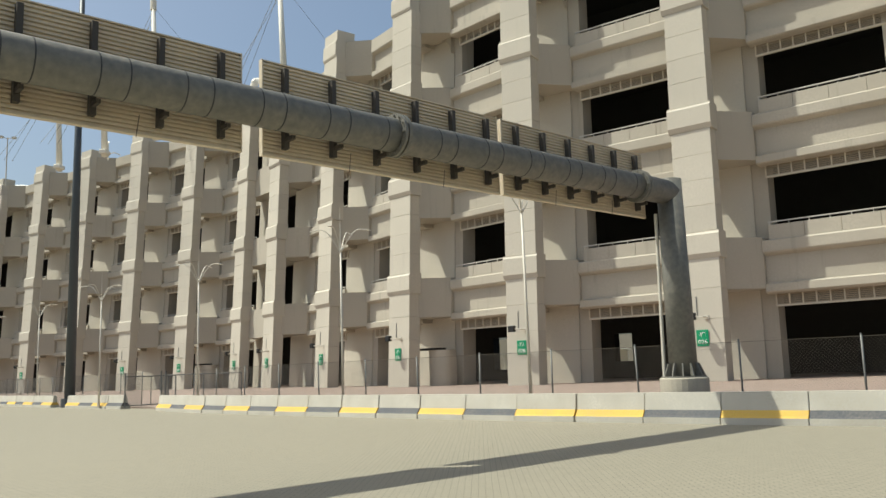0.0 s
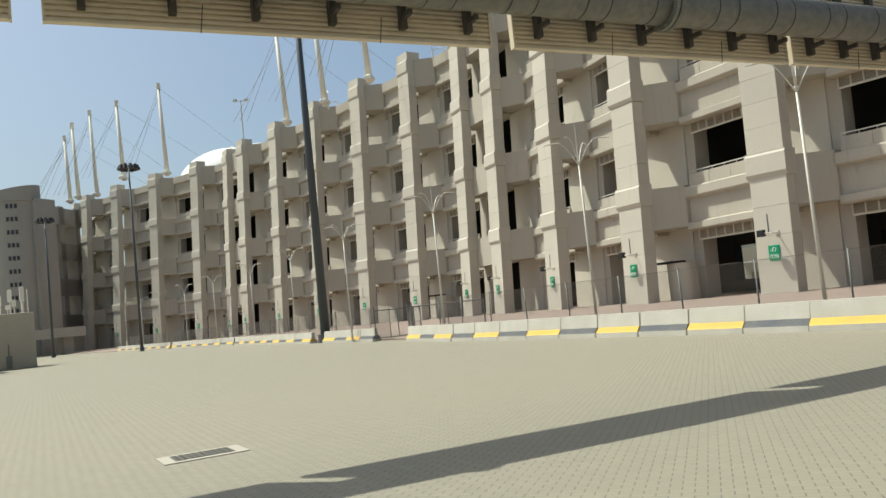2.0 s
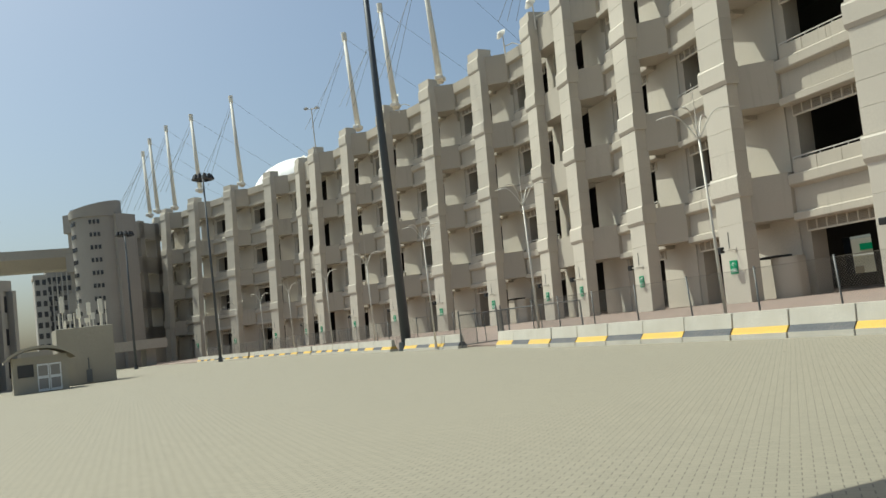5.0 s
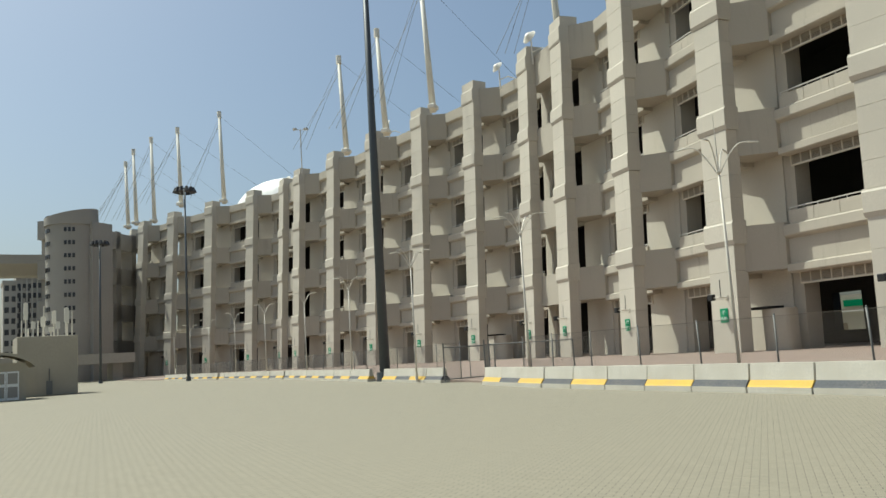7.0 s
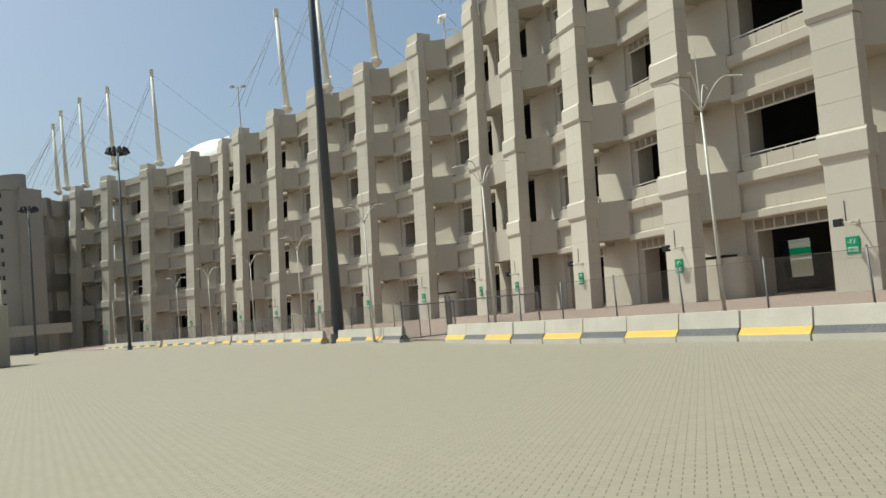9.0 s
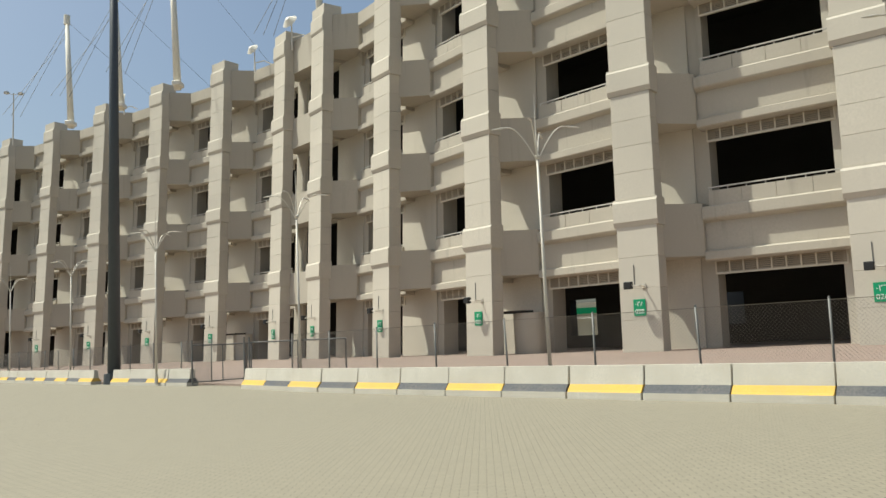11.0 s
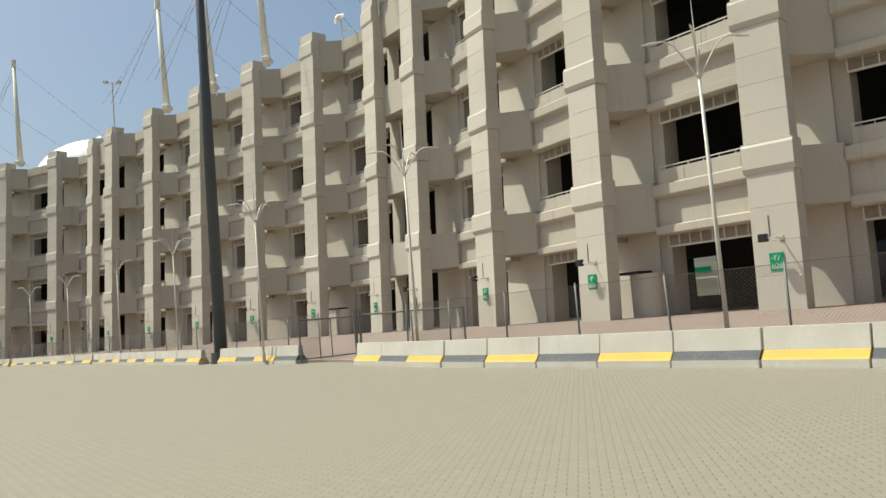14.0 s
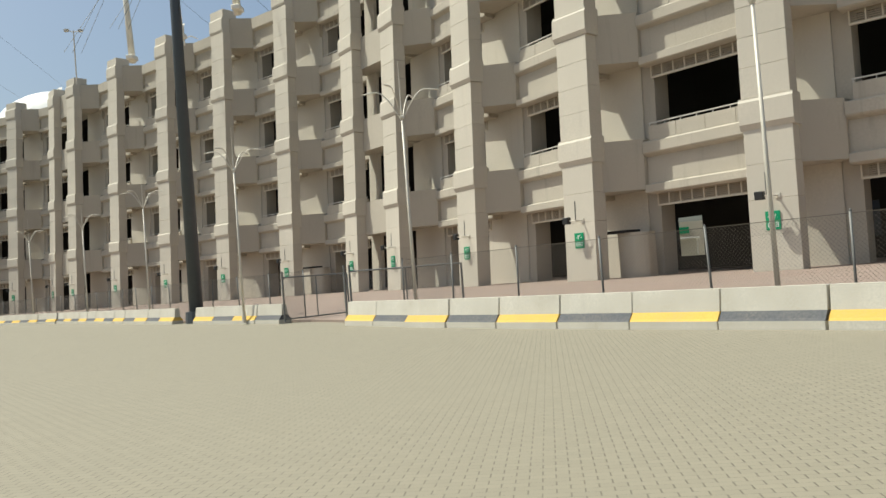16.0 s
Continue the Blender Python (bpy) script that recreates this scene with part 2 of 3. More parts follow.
PW, PD = 3.02, 1.4
H0, H1 = 8.95 / 4, (STOREY - 2.05) / 4
PANEL_LOW, PANEL_UP = panel_mesh(H0 - 0.016, PW, PD), panel_mesh(H1 - 0.016, PW, PD)
bm = bmesh.new()
extrude_along(bm, [(-0.02, 0.0), (-0.20, 0.35), (-0.20, 1.75), (-0.08, 1.92), (-0.08, 2.02), (PD, 2.02), (PD, 0.0)], -0.16, PW + 0.16)
for v in bm.verts:
    v.co.y += LEAN * v.co.z
BANDMESH = mesh_of("band", bm, PANEL)
bm = bmesh.new()
extrude_along(bm, [(-0.02, 0.0), (-0.14, 0.3), (-0.14, 1.9), (0.06, 2.15), (0.06, 3.35), (2.4, 3.35), (2.4, 0.0)], -0.1, PW - 0.1)
for v in bm.verts:
    v.co.y += LEAN * v.co.z
CAPMESH = mesh_of("cap", bm, PANEL)


def facade_pillar(i):
    p, q = PILLARS[i], PILLARS[i - 1]
    root = thing("facade_pillar", axes(p, (q[0] - p[0], q[1] - p[1])), "tall beige precast concrete pillar with stepped bands", "pillar", "pillars of the stadium facade")
    def put(name, me, z):
        ob = new(name, me)
        ob.parent = root
        ob.location = (0.16, LEAN * (z - BAND), z)
    for k in range(4):
        zb = BAND + k * STOREY
        base, h, me = (0.08, H0, PANEL_LOW) if k == 0 else (zb - STOREY + 2.02, H1, PANEL_UP)
        for j in range(4):
            put("panel", me, base + j * h + 0.02)
        put("band" if k < 3 else "cap", BANDMESH if k < 3 else CAPMESH, zb)
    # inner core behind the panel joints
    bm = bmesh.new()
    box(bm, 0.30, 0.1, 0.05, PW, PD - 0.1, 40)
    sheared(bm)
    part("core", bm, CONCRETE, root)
    return root


for i in range(1, len(PILLARS)):
    facade_pillar(i)


# facade bays: bay i lies between pillar i and the nearer pillar i - 1
def facade_bay(i):
    p, q = PILLARS[i], PILLARS[i - 1]
    L = math.hypot(q[0] - p[0], q[1] - p[1])
    narrow = i in NARROW
    root = thing("facade_bay", axes(p, (q[0] - p[0], q[1] - p[1])), "open storeys of beige concrete with spandrels and railings" if not narrow else "narrow recessed bay between paired concrete pillars", "facade bay", "bays of the stadium facade")
    A, B, C, D = (3.2, 1.2), (5.3, 3.6), (4.5, 4.85), (-1.2, 4.55)
    if narrow:
        B, C, D = (L - 0.2, 1.6), (2.6, 3.5), (0.6, 3.3)
    right = L + 0.9
    for k in range(4):
        z = k * STOREY
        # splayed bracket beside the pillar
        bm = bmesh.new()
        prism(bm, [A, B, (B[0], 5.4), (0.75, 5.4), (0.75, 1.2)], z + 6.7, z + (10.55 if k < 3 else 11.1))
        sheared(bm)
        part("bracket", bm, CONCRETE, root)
        # recess wall under the bracket
        bm = bmesh.new()
        z0 = 0.05 if k == 0 else z + 0.69
        prism(bm, [D, C, (C[0], C[1] + 0.4), (D[0], D[1] + 0.45)], z0, z + 6.72)
        sheared(bm)
        part("recess_wall", bm, PANEL, root)
        if narrow:
            continue
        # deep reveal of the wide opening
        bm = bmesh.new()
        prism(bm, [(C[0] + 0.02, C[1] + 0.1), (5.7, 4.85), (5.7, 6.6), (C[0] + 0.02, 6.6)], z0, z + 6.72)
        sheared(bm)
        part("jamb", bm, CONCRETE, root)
        # rounded corner under the topmost bracket
        if k == 3:
            bm = bmesh.new()
            arc = [(2.7 + 1.8 * math.sin(radians(a)), z + 4.92 + 1.8 * math.cos(radians(a))) for a in range(0, 91, 15)]
            front = [bm.verts.new((u, 4.4, zz)) for u, zz in arc + [(4.5, z + 6.72)]]
            back = [bm.verts.new((v.co.x, 4.84, v.co.z)) for v in front]
            for a in range(len(front)):
                b = (a + 1) % len(front)
                bm.faces.new((front[a], front[b], back[b], back[a]))
            bm.faces.new(front[::-1])
            bm.faces.new(back)
            sheared(bm)
            part("corner_fillet", bm, CONCRETE, root)
        # spandrel: lip over the opening, recessed panel, projecting ledge
        prof = [(3.85, 6.3), (3.62, 6.38), (3.55, 6.45), (3.55, 6.98), (3.98, 7.12), (3.98, 9.15), (3.55, 9.32), (3.45, 9.45), (3.45, 10.2), (3.6, 10.32), (4.3, 10.32), (5.2, 9.9), (5.2, 6.3)]
        if k == 3:
            prof = prof[:8] + [(3.45, 11.0), (3.7, 11.1), (4.3, 11.1), (4.3, 9.9), (5.2, 9.9), (5.2, 6.3)]
        bm = bmesh.new()
        extrude_along(bm, [(v, zz + z) for v, zz in prof], B[0] + 0.003, right)
        sheared(bm)
        part("spandrel", bm, SPAN, root)
        if k < 3:
            # parapet slabs with open joints, and the rail on top of them
            off = LEAN * (z + 11.0 - BAND)
            n = 4
            w = (L - 5.75) / n
            for j in range(n):
                bm = bmesh.new()
                box(bm, 5.75 + w * j + 0.012, 3.72, z + 10.3, 5.75 + w * (j + 1) - 0.012, 3.98, z + 11.42, 0.015)
                sheared(bm)
                part("parapet_slab", bm, SPAN, root)
            bm = bmesh.new()
            box(bm, 5.75, 3.80 + off, z + 11.62, L, 3.90 + off, z + 11.71)
            for j in range(8):
                u = 5.8 + (L - 6.0) * j / 7
                box(bm, u, 3.82 + off, z + 11.38, u + 0.06, 3.88 + off, z + 11.63)
            part("railing", bm, RAIL, root, "pale painted steel rail")
        # louvre band at the head of the opening
        u0, u1, v0 = 5.72, L - 0.8, 4.45 + LEAN * (z + 6.0 - BAND)
        bm = bmesh.new()
        n = max(3, round((u1 - u0) / 0.95))
        for j in range(n + 1):
            u = u0 + (u1 - u0) * j / n
            box(bm, u - 0.05, v0, z + 5.4, u + 0.05, v0 + 0.18, z + 6.6)
        box(bm, u0, v0 - 0.01, z + 5.36, u1, v0 + 0.19, z + 5.5)
        lv = part("louvre", bm, LOUVFRAME, root, "beige louvre grille")
        bm = bmesh.new()
        for j in range(8):
            zz = z + 5.50 + j * 0.135
            extrude_along(bm, [(v0 + 0.04, zz), (v0 + 0.10, zz + 0.115), (v0 + 0.12, zz + 0.115), (v0 + 0.06, zz)], u0, u1)
        part("slats", bm, LOUVRE, lv)
    return root


for i in range(1, len(PILLARS)):
    facade_bay(i)


# decks behind the facade, interior shade put into their colour
def decks():
    """Floor decks, back wall and roof follow the pillars a few metres inside."""
    def inner(d):
        out = []
        for i, p in enumerate(PILLARS):
            a, b = PILLARS[max(0, i - 1)], PILLARS[min(len(PILLARS) - 1, i + 1)]
            u = Vector((a[0] - b[0], a[1] - b[1])).normalized()
            out.append((p[0] - u.y * d, p[1] + u.x * d))
        return out
    for k in range(5):
        z = k * STOREY
        bm = bmesh.new()
        if k:
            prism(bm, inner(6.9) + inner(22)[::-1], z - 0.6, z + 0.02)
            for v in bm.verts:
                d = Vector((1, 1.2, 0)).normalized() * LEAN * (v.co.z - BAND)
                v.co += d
            tagged(part("deck_%d" % k, bm, INSIDE_SHADE), "concrete deck inside the stadium, interior shade painted into its colour", "floor", kind="structure")
        else:
            bm.free()
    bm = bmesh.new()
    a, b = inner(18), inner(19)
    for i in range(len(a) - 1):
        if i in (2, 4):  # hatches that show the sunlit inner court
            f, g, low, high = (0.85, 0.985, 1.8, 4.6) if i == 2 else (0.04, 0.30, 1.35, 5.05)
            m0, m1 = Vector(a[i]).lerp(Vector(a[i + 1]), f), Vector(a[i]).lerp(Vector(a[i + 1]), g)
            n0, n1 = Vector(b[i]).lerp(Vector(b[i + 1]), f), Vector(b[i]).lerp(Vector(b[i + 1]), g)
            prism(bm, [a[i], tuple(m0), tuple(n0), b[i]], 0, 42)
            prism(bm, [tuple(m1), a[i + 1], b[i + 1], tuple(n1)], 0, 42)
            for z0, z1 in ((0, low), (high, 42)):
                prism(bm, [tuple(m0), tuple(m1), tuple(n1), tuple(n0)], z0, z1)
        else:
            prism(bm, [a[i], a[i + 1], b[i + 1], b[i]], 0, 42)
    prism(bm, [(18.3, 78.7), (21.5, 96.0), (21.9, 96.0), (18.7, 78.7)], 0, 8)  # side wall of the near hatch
    tagged(part("wall_back", bm, INSIDE_SHADE), "inner wall behind the open decks, coloured near black for shade", "wall", kind="structure")


decks()


# sunlit things in the inner court, seen through the hatches
def court_kiosk(x, y, w, turn, mat, label):
    root = thing("court_kiosk", pose(x, y, 0, 0, 0, turn), label, "kiosk", "kiosks in the court")
    bm = bmesh.new()
    box(bm, 0, 0, 0, w, 3, 3.6, 0.05)
    part("body", bm, mat, root)
    bm = bmesh.new()
    box(bm, -0.3, -0.4, 3.6, w + 0.3, 3.3, 3.8, 0.03)
    part("roof", bm, MEMBRANE, root)
    bm = bmesh.new()
    box(bm, w * 0.15, -0.06, 0.05, w * 0.15 + 1.1, 0.04, 2.2)
    part("door", bm, LOUVRE, root)


court_kiosk(6.5, 128.0, 6.5, -12, CREAM, "low cream kiosk in the sunlit court")
court_kiosk(21.5, 120.0, 3.5, -12, LOUVFRAME, "small tan kiosk in the sunlit court")
bm = bmesh.new()
box(bm, -30, 0, 0, 40, 1.0, 6.5)
ob = part("wall_court", bm, PANEL)
ob.matrix_world = pose(8, 142, 0, 0, 0, -12)
tagged(ob, "pale concrete wall at the back of the court", "wall", kind="structure")
bm = bmesh.new()
box(bm, 1.5, -0.12, 4.7, 6.5, -0.02, 5.7)
banner = part("banner", bm, GREEN)
banner.matrix_world = pose(8, 142, 0, 0, 0, -12)
tagged(banner, "green banner hung on the pale court wall", "banner")

LAMPS = [(13.5, 14.3, 42), (4.2, 23.0, 42), (-3.1, 30.1, 42), (-12.2, 38.6, 42), (-21.2, 46.4, 42), (-31.0, 56.8, 42), (-40.5, 66.0, 42), (-50.2, 74.0, 42), (-59.6, 81.7, 42), (-69.0, 89.0, 42), (-78.5, 97.0, 42), (-88.5, 105.5, 42)]
PANELS = [(0.1, 6.05), (6.2, 12.65), (13.1, 19.72), (20.1, 26.8)]
ROOF_MASTS = [(-117.0, 157.5, 21), (-127.0, 154.5, 18), (-146.0, 167.0, 21.5), (-151.5, 166.5, 19), (-157.0, 169.5, 17), (-71.5, 134.0, 18), (-59.5, 126.2, 18), (-47.3, 118.0, 22), (-24.0, 108.0, 20), (14.0, 79.0, 20)]
MEMBRANES = [(-114.0, 181.0, 13.0, 9.6), (-103.0, 177.0, 9.0, 8.6)]


# concrete barriers
def barrier_meshes(length):
    h = length / 2 - 0.012
    half = [(0.30, 0.0), (0.30, 0.17), (0.25, 0.22), (0.155, 0.36), (0.10, 0.82)]
    def strip(a, b, out=0.0):
        bm = bmesh.new()
        pts = half[a:b + 1]
        prof = [(-v - out, z) for v, z in pts] + [(v + out, z) for v, z in pts[::-1]]
        extrude_along(bm, prof, -h, h)
        bmesh.ops.bevel(bm, geom=[e for e in bm.edges if abs(e.verts[0].co.x - e.verts[1].co.x) < 0.01], offset=0.012, segments=1, affect="EDGES")
        return bm
    return strip


def barrier(length):
    strip = barrier_meshes(length)
    return (mesh_of("foot", strip(0, 1), WHITE), mesh_of("yellow_stripe", strip(1, 3), YELLOW), mesh_of("black_stripe", strip(1, 3), BLACK), mesh_of("body", strip(3, 4), WHITE))


FOOT, STRIPE_Y, STRIPE_K, TOPB = barrier(2.17)
barrier_count = 0


def barrier_row(line, first=0, start=1.085, twin=99):
    rng = random.Random(5 + first)
    for n, ((x, y), (dx, dy)) in enumerate(along(line, 2.17, start)):
        yellow = (n + first + (n > twin)) % 2 == 0
        root = thing("concrete_barrier", axes((x + rng.uniform(-.015, .015), y + rng.uniform(-.015, .015)), (dx, dy)),
                     "white concrete road barrier with a %s stripe" % ("yellow" if yellow else "black"), "barrier", "row of road barriers")
        root.rotation_euler.z += radians(rng.uniform(-0.5, 0.5))
        for name, me in (("foot", FOOT), ("stripe", STRIPE_Y if yellow else STRIPE_K), ("body", TOPB)):
            ob = new(name, me)
            ob.parent = root


barrier_row(NEARLINE[::-1], start=1.285, twin=12)
barrier_row(BARRIER_FAR, 1)
barrier_row(BARRIER_END)
barrier_row(BARRIER_LAST)


# chain-link fence behind the barriers
def fence_run(pts, name="fence", h=2.0):
    root = thing(name, None, "grey steel chain-link fence behind the road barriers", "fence")
    stops = along(pts, 3.05, 0.3)
    bm = bmesh.new()
    rod(bm, (0, 0, 0), (0, 0, h + 0.12), 0.029, seg=8)
    rod(bm, (0, 0, h + 0.12), (0, 0, h + 0.15), 0.034, 0.016, seg=8)
    me = mesh_of("post", bm, FENCE, True)
    rng = random.Random(3)
    for (x, y), d in stops:
        ob = new("post", me)
        ob.parent = root
        ob.matrix_world = pose(x, y, 0.05, rng.uniform(-1.5, 1.5), rng.uniform(-1.5, 1.5), 0)
    verts, faces = [], []
    def wire(a, b, r=0.0024):
        n = len(verts)
        for p in (a, b):
            verts.extend([(p[0] + r, p[1] + r, p[2]), (p[0] - r, p[1] - r, p[2] + r), (p[0] - r, p[1] + r, p[2] - r)])
        for i in range(3):
            j = (i + 1) % 3
            faces.append((n + i, n + j, n + 3 + j, n + 3 + i))
    for (a, d), (b, _) in zip(stops, stops[1:]):
        w = 3.05
        def at(s, z):
            f = s / w
            return (a[0] + (b[0] - a[0]) * f, a[1] + (b[1] - a[1]) * f, z + 0.12)
        step = 0.095
        for j in range(-int(h / step), int(w / step)):
            s0 = j * step
            lo, hi = max(0.0, -s0), min(h, w - s0)
            if hi > lo:
                wire(at(s0 + lo, lo), at(s0 + hi, hi))
                wire(at(w - s0 - lo, lo), at(w - s0 - hi, hi))
        wire(at(0, h), at(w, h), 0.007)
    me = bpy.data.meshes.new("wire_mesh")
    me.from_pydata(verts, [], faces)
    me.materials.append(WIRE)
    ob = new("wire_mesh", me)
    ob.parent = root
    tagged(ob, kind="stuff")


near_fence = [(x + 0.79, y + 0.76) for x, y in NEARLINE]
fence_run(near_fence)
fence_run([(x + 0.8, y + 0.8) for x, y in BARRIER_FAR + BARRIER_END + BARRIER_LAST])


# gate in the barrier gap: one leaf stands open inwards
def gate_leaf(o, d, w=3.2, h=1.9):
    root = thing("steel_gate", axes(o, d), "grey tubular steel gate leaf with chain-link infill", "gate", "gate leaves")
    bm = bmesh.new()
    for x in (0.0, w):
        rod(bm, (x, 0, 0.08), (x, 0, h + (0.25 if x == 0 else 0)), 0.04)
    for z in (0.18, h):
        rod(bm, (0, 0, z), (w, 0, z), 0.032)
    rod(bm, (w * 0.5, 0, 0.18), (w * 0.5, 0, h), 0.025)
    part("gate_frame", bm, FENCE, root)
    bm = bmesh.new()
    step = 0.12
    for j in range(-int(h / step), int(w / step)):
        s = j * step
        lo, hi = max(0.0, -s), min(h - 0.2, w - s)
        if hi > lo:
            rod(bm, (s + lo, 0, 0.2 + lo), (s + hi, 0, 0.2 + hi), 0.004, seg=3)
            rod(bm, (w - s - lo, 0, 0.2 + lo), (w - s - hi, 0, 0.2 + hi), 0.004, seg=3)
    part("wire_mesh", bm, WIRE, root)
    return root


gate_leaf((-18.7, 44.5), (0.45, 0.6), 3.4)
gate_leaf((-15.3, 41.5), (-0.25, 0.95), 3.2)
gate_leaf((-15.2, 41.9), (0.72, 0.1), 4.2)


# double-arm street lamps
def street_lamp(x, y, turn, tall=6.73):
    root = thing("street_lamp", pose(x, y, 0.08, 0, 0, turn), "pale slender lamp post with curved arms and a needle top", "street lamp", "lamps along the walkway")
    bm = bmesh.new()
    rod(bm, (0, 0, 0), (0, 0, tall), 0.062, 0.036, 12)
    part("pole", bm, LAMPPOLE, root, smooth=True)
    bm = bmesh.new()
    rod(bm, (0, 0, tall), (0, 0, tall + 1.9), 0.03, 0.008, 6)
    part("needle", bm, LAMPPOLE, root)
    bm = bmesh.new()
    bmesh.ops.create_uvsphere(bm, u_segments=10, v_segments=6, radius=0.08, matrix=pose(0, 0, tall))
    part("hub", bm, LAMPPOLE, root, smooth=True)
    for a in (35, 145, 215, 325):
        bm = bmesh.new()
        pts = []
        for j in range(9):
            s = j / 8
            r, z = 0.04 + 0.98 * s, tall - 0.05 + 0.95 * math.sin(min(1, s * 1.12) * math.pi * 0.56)
            pts.append((r * math.cos(radians(a)), r * math.sin(radians(a)), z))
        tube(bm, pts, 0.021)
        prev = pts[-1]
        arm = part("arm", bm, LAMPPOLE, root)
        bm = bmesh.new()
        q = Vector((math.cos(radians(a)), math.sin(radians(a)), 0))
        rod(bm, Vector(prev) - q * 0.05, Vector(prev) + q * 0.27 + Vector((0, 0, -0.04)), 0.035, 0.016, 8)
        part("lamp_head", bm, LAMPPOLE, arm)
    bm = bmesh.new()
    rod(bm, (0, 0, 0), (0, 0, 0.5), 0.10, 0.085, 12)
    part("base", bm, LAMPPOLE, root)


for x, y, a in LAMPS:
    street_lamp(x, y, a)


# tall masts
def high_mast(x, y, h, r0, r1, crown, mat):
    root = thing("high_mast", pose(x, y, 0), "very tall tapered steel lighting mast" + (" with a ring of floodlights" if crown else ", dark grey"), "mast", "lighting masts")
    bm = bmesh.new()
    rod(bm, (0, 0, 0), (0, 0, h), r0, r1, 16)
    part("pole", bm, mat, root, smooth=True)
    bm = bmesh.new()
    rod(bm, (0, 0, 0), (0, 0, 0.6), r0 * 1.6, r0 * 1.5, 12)
    part("base", bm, mat, root)
    if crown:
        bm = bmesh.new()
        for j in range(16):
            a, b = radians(j * 22.5), radians(j * 22.5 + 22.5)
            rod(bm, (crown * math.cos(a), crown * math.sin(a), h - 0.3), (crown * math.cos(b), crown * math.sin(b), h - 0.3), 0.06, seg=6)
            if j % 4 == 0:
                rod(bm, (0, 0, h), (crown * math.cos(a), crown * math.sin(a), h - 0.3), 0.05, seg=6)
        part("ring", bm, POLEGREY, root)
        for j in range(10):
            a = radians(j * 36)
            bm = bmesh.new()
            c = Vector((crown * 1.02 * math.cos(a), crown * 1.02 * math.sin(a), h - 0.25))
            o = Vector((math.cos(a), math.sin(a), 0))
            rod(bm, c + Vector((0, 0, 0.25)), c - Vector((0, 0, 0.45)) + o * 0.2, 0.22, 0.34, 8)
            part("floodlight", bm, BLACKBOX, root)


high_mast(-25.95, 52.0, 34.0, 0.36, 0.16, 0, POLEGREY)
high_mast(-71.2, 87.6, 25.2, 0.19, 0.11, 1.0, POLEGREY)
high_mast(-106.0, 108.0, 24.0, 0.22, 0.13, 1.1, POLEGREY)


# overhead pipe gantry with sign panels seen from behind
GA, GD, GZ = Vector((8.15, 19.75, 0)), Vector((-0.72, -0.694, 0)), 6.55
GM = axes((GA.x, GA.y), (GD.x, GD.y))
gantry = thing("sign_gantry", GM, "large grey pipe gantry on a round column over the yard", "gantry")
bm = bmesh.new()
rod(bm, (-0.3, 0, 1.0), (-0.3, 0, GZ + 0.38), 0.40, 0.36, 24)
part("column", bm, PIPE, gantry, smooth=True)
bm = bmesh.new()
rod(bm, (-0.3, 0, GZ), (34, 0, GZ), 0.36, 0.36, 24)
part("beam", bm, PIPE, gantry, smooth=True)
for u in (1.28, 9.88, 18.5, 27):
    bm = bmesh.new()
    for e in (-0.09, 0.02):
        rod(bm, (u + e, 0, GZ), (u + e + 0.07, 0, GZ), 0.46, seg=28)
    ring = part("flange", bm, PIPE, gantry, "bolted flange ring")
    for j in range(14):
        a = radians(j * 360 / 14)
        bm = bmesh.new()
        rod(bm, (u - 0.13, 0.41 * math.cos(a), GZ + 0.41 * math.sin(a)), (u + 0.13, 0.41 * math.cos(a), GZ + 0.41 * math.sin(a)), 0.022, seg=6)
        part("bolt", bm, PIPE, ring)
for j in range(46):
    u = 1.9 + j * 0.71 + (0.12 if j % 2 else -0.12)
    bm = bmesh.new()
    rod(bm, (u, 0, GZ), (u + 0.022, 0, GZ), 0.3645, seg=24)
    part("seam", bm, PIPEDARK, gantry)
bm = bmesh.new()
bmesh.ops.create_cone(bm, cap_ends=True, segments=28, radius1=0.68, radius2=0.68, depth=1.2, matrix=pose(-0.3, 0, 0.6))
bmesh.ops.bevel(bm, geom=[e for e in bm.edges if abs(e.verts[0].co.z - e.verts[1].co.z) < .01], offset=0.03, segments=1, affect="EDGES")
part("pedestal", bm, KERBSTONE, gantry, "round concrete pedestal")
for j in range(12):
    a = radians(j * 30)
    bm = bmesh.new()
    box(bm, 0.40, -0.018, 1.22, 0.60, 0.018, 1.6)
    for v in bm.verts:
        if v.co.z > 1.4 and v.co.x > 0.5:
            v.co.x = 0.46
    bmesh.ops.transform(bm, matrix=pose(-0.3, 0, 0) @ Matrix.Rotation(a, 4, "Z"), verts=bm.verts)
    part("gusset", bm, PIPE, gantry)
bm = bmesh.new()
rod(bm, (-0.3, 0, 1.19), (-0.3, 0, 1.24), 0.62, seg=24)
part("base_plate", bm, PIPE, gantry)
bm = bmesh.new()
rod(bm, (0.0, -0.44, 1.2), (-0.05, -0.36, GZ - 0.6), 0.05, seg=8)
part("conduit", bm, LAMPPOLE, gantry)


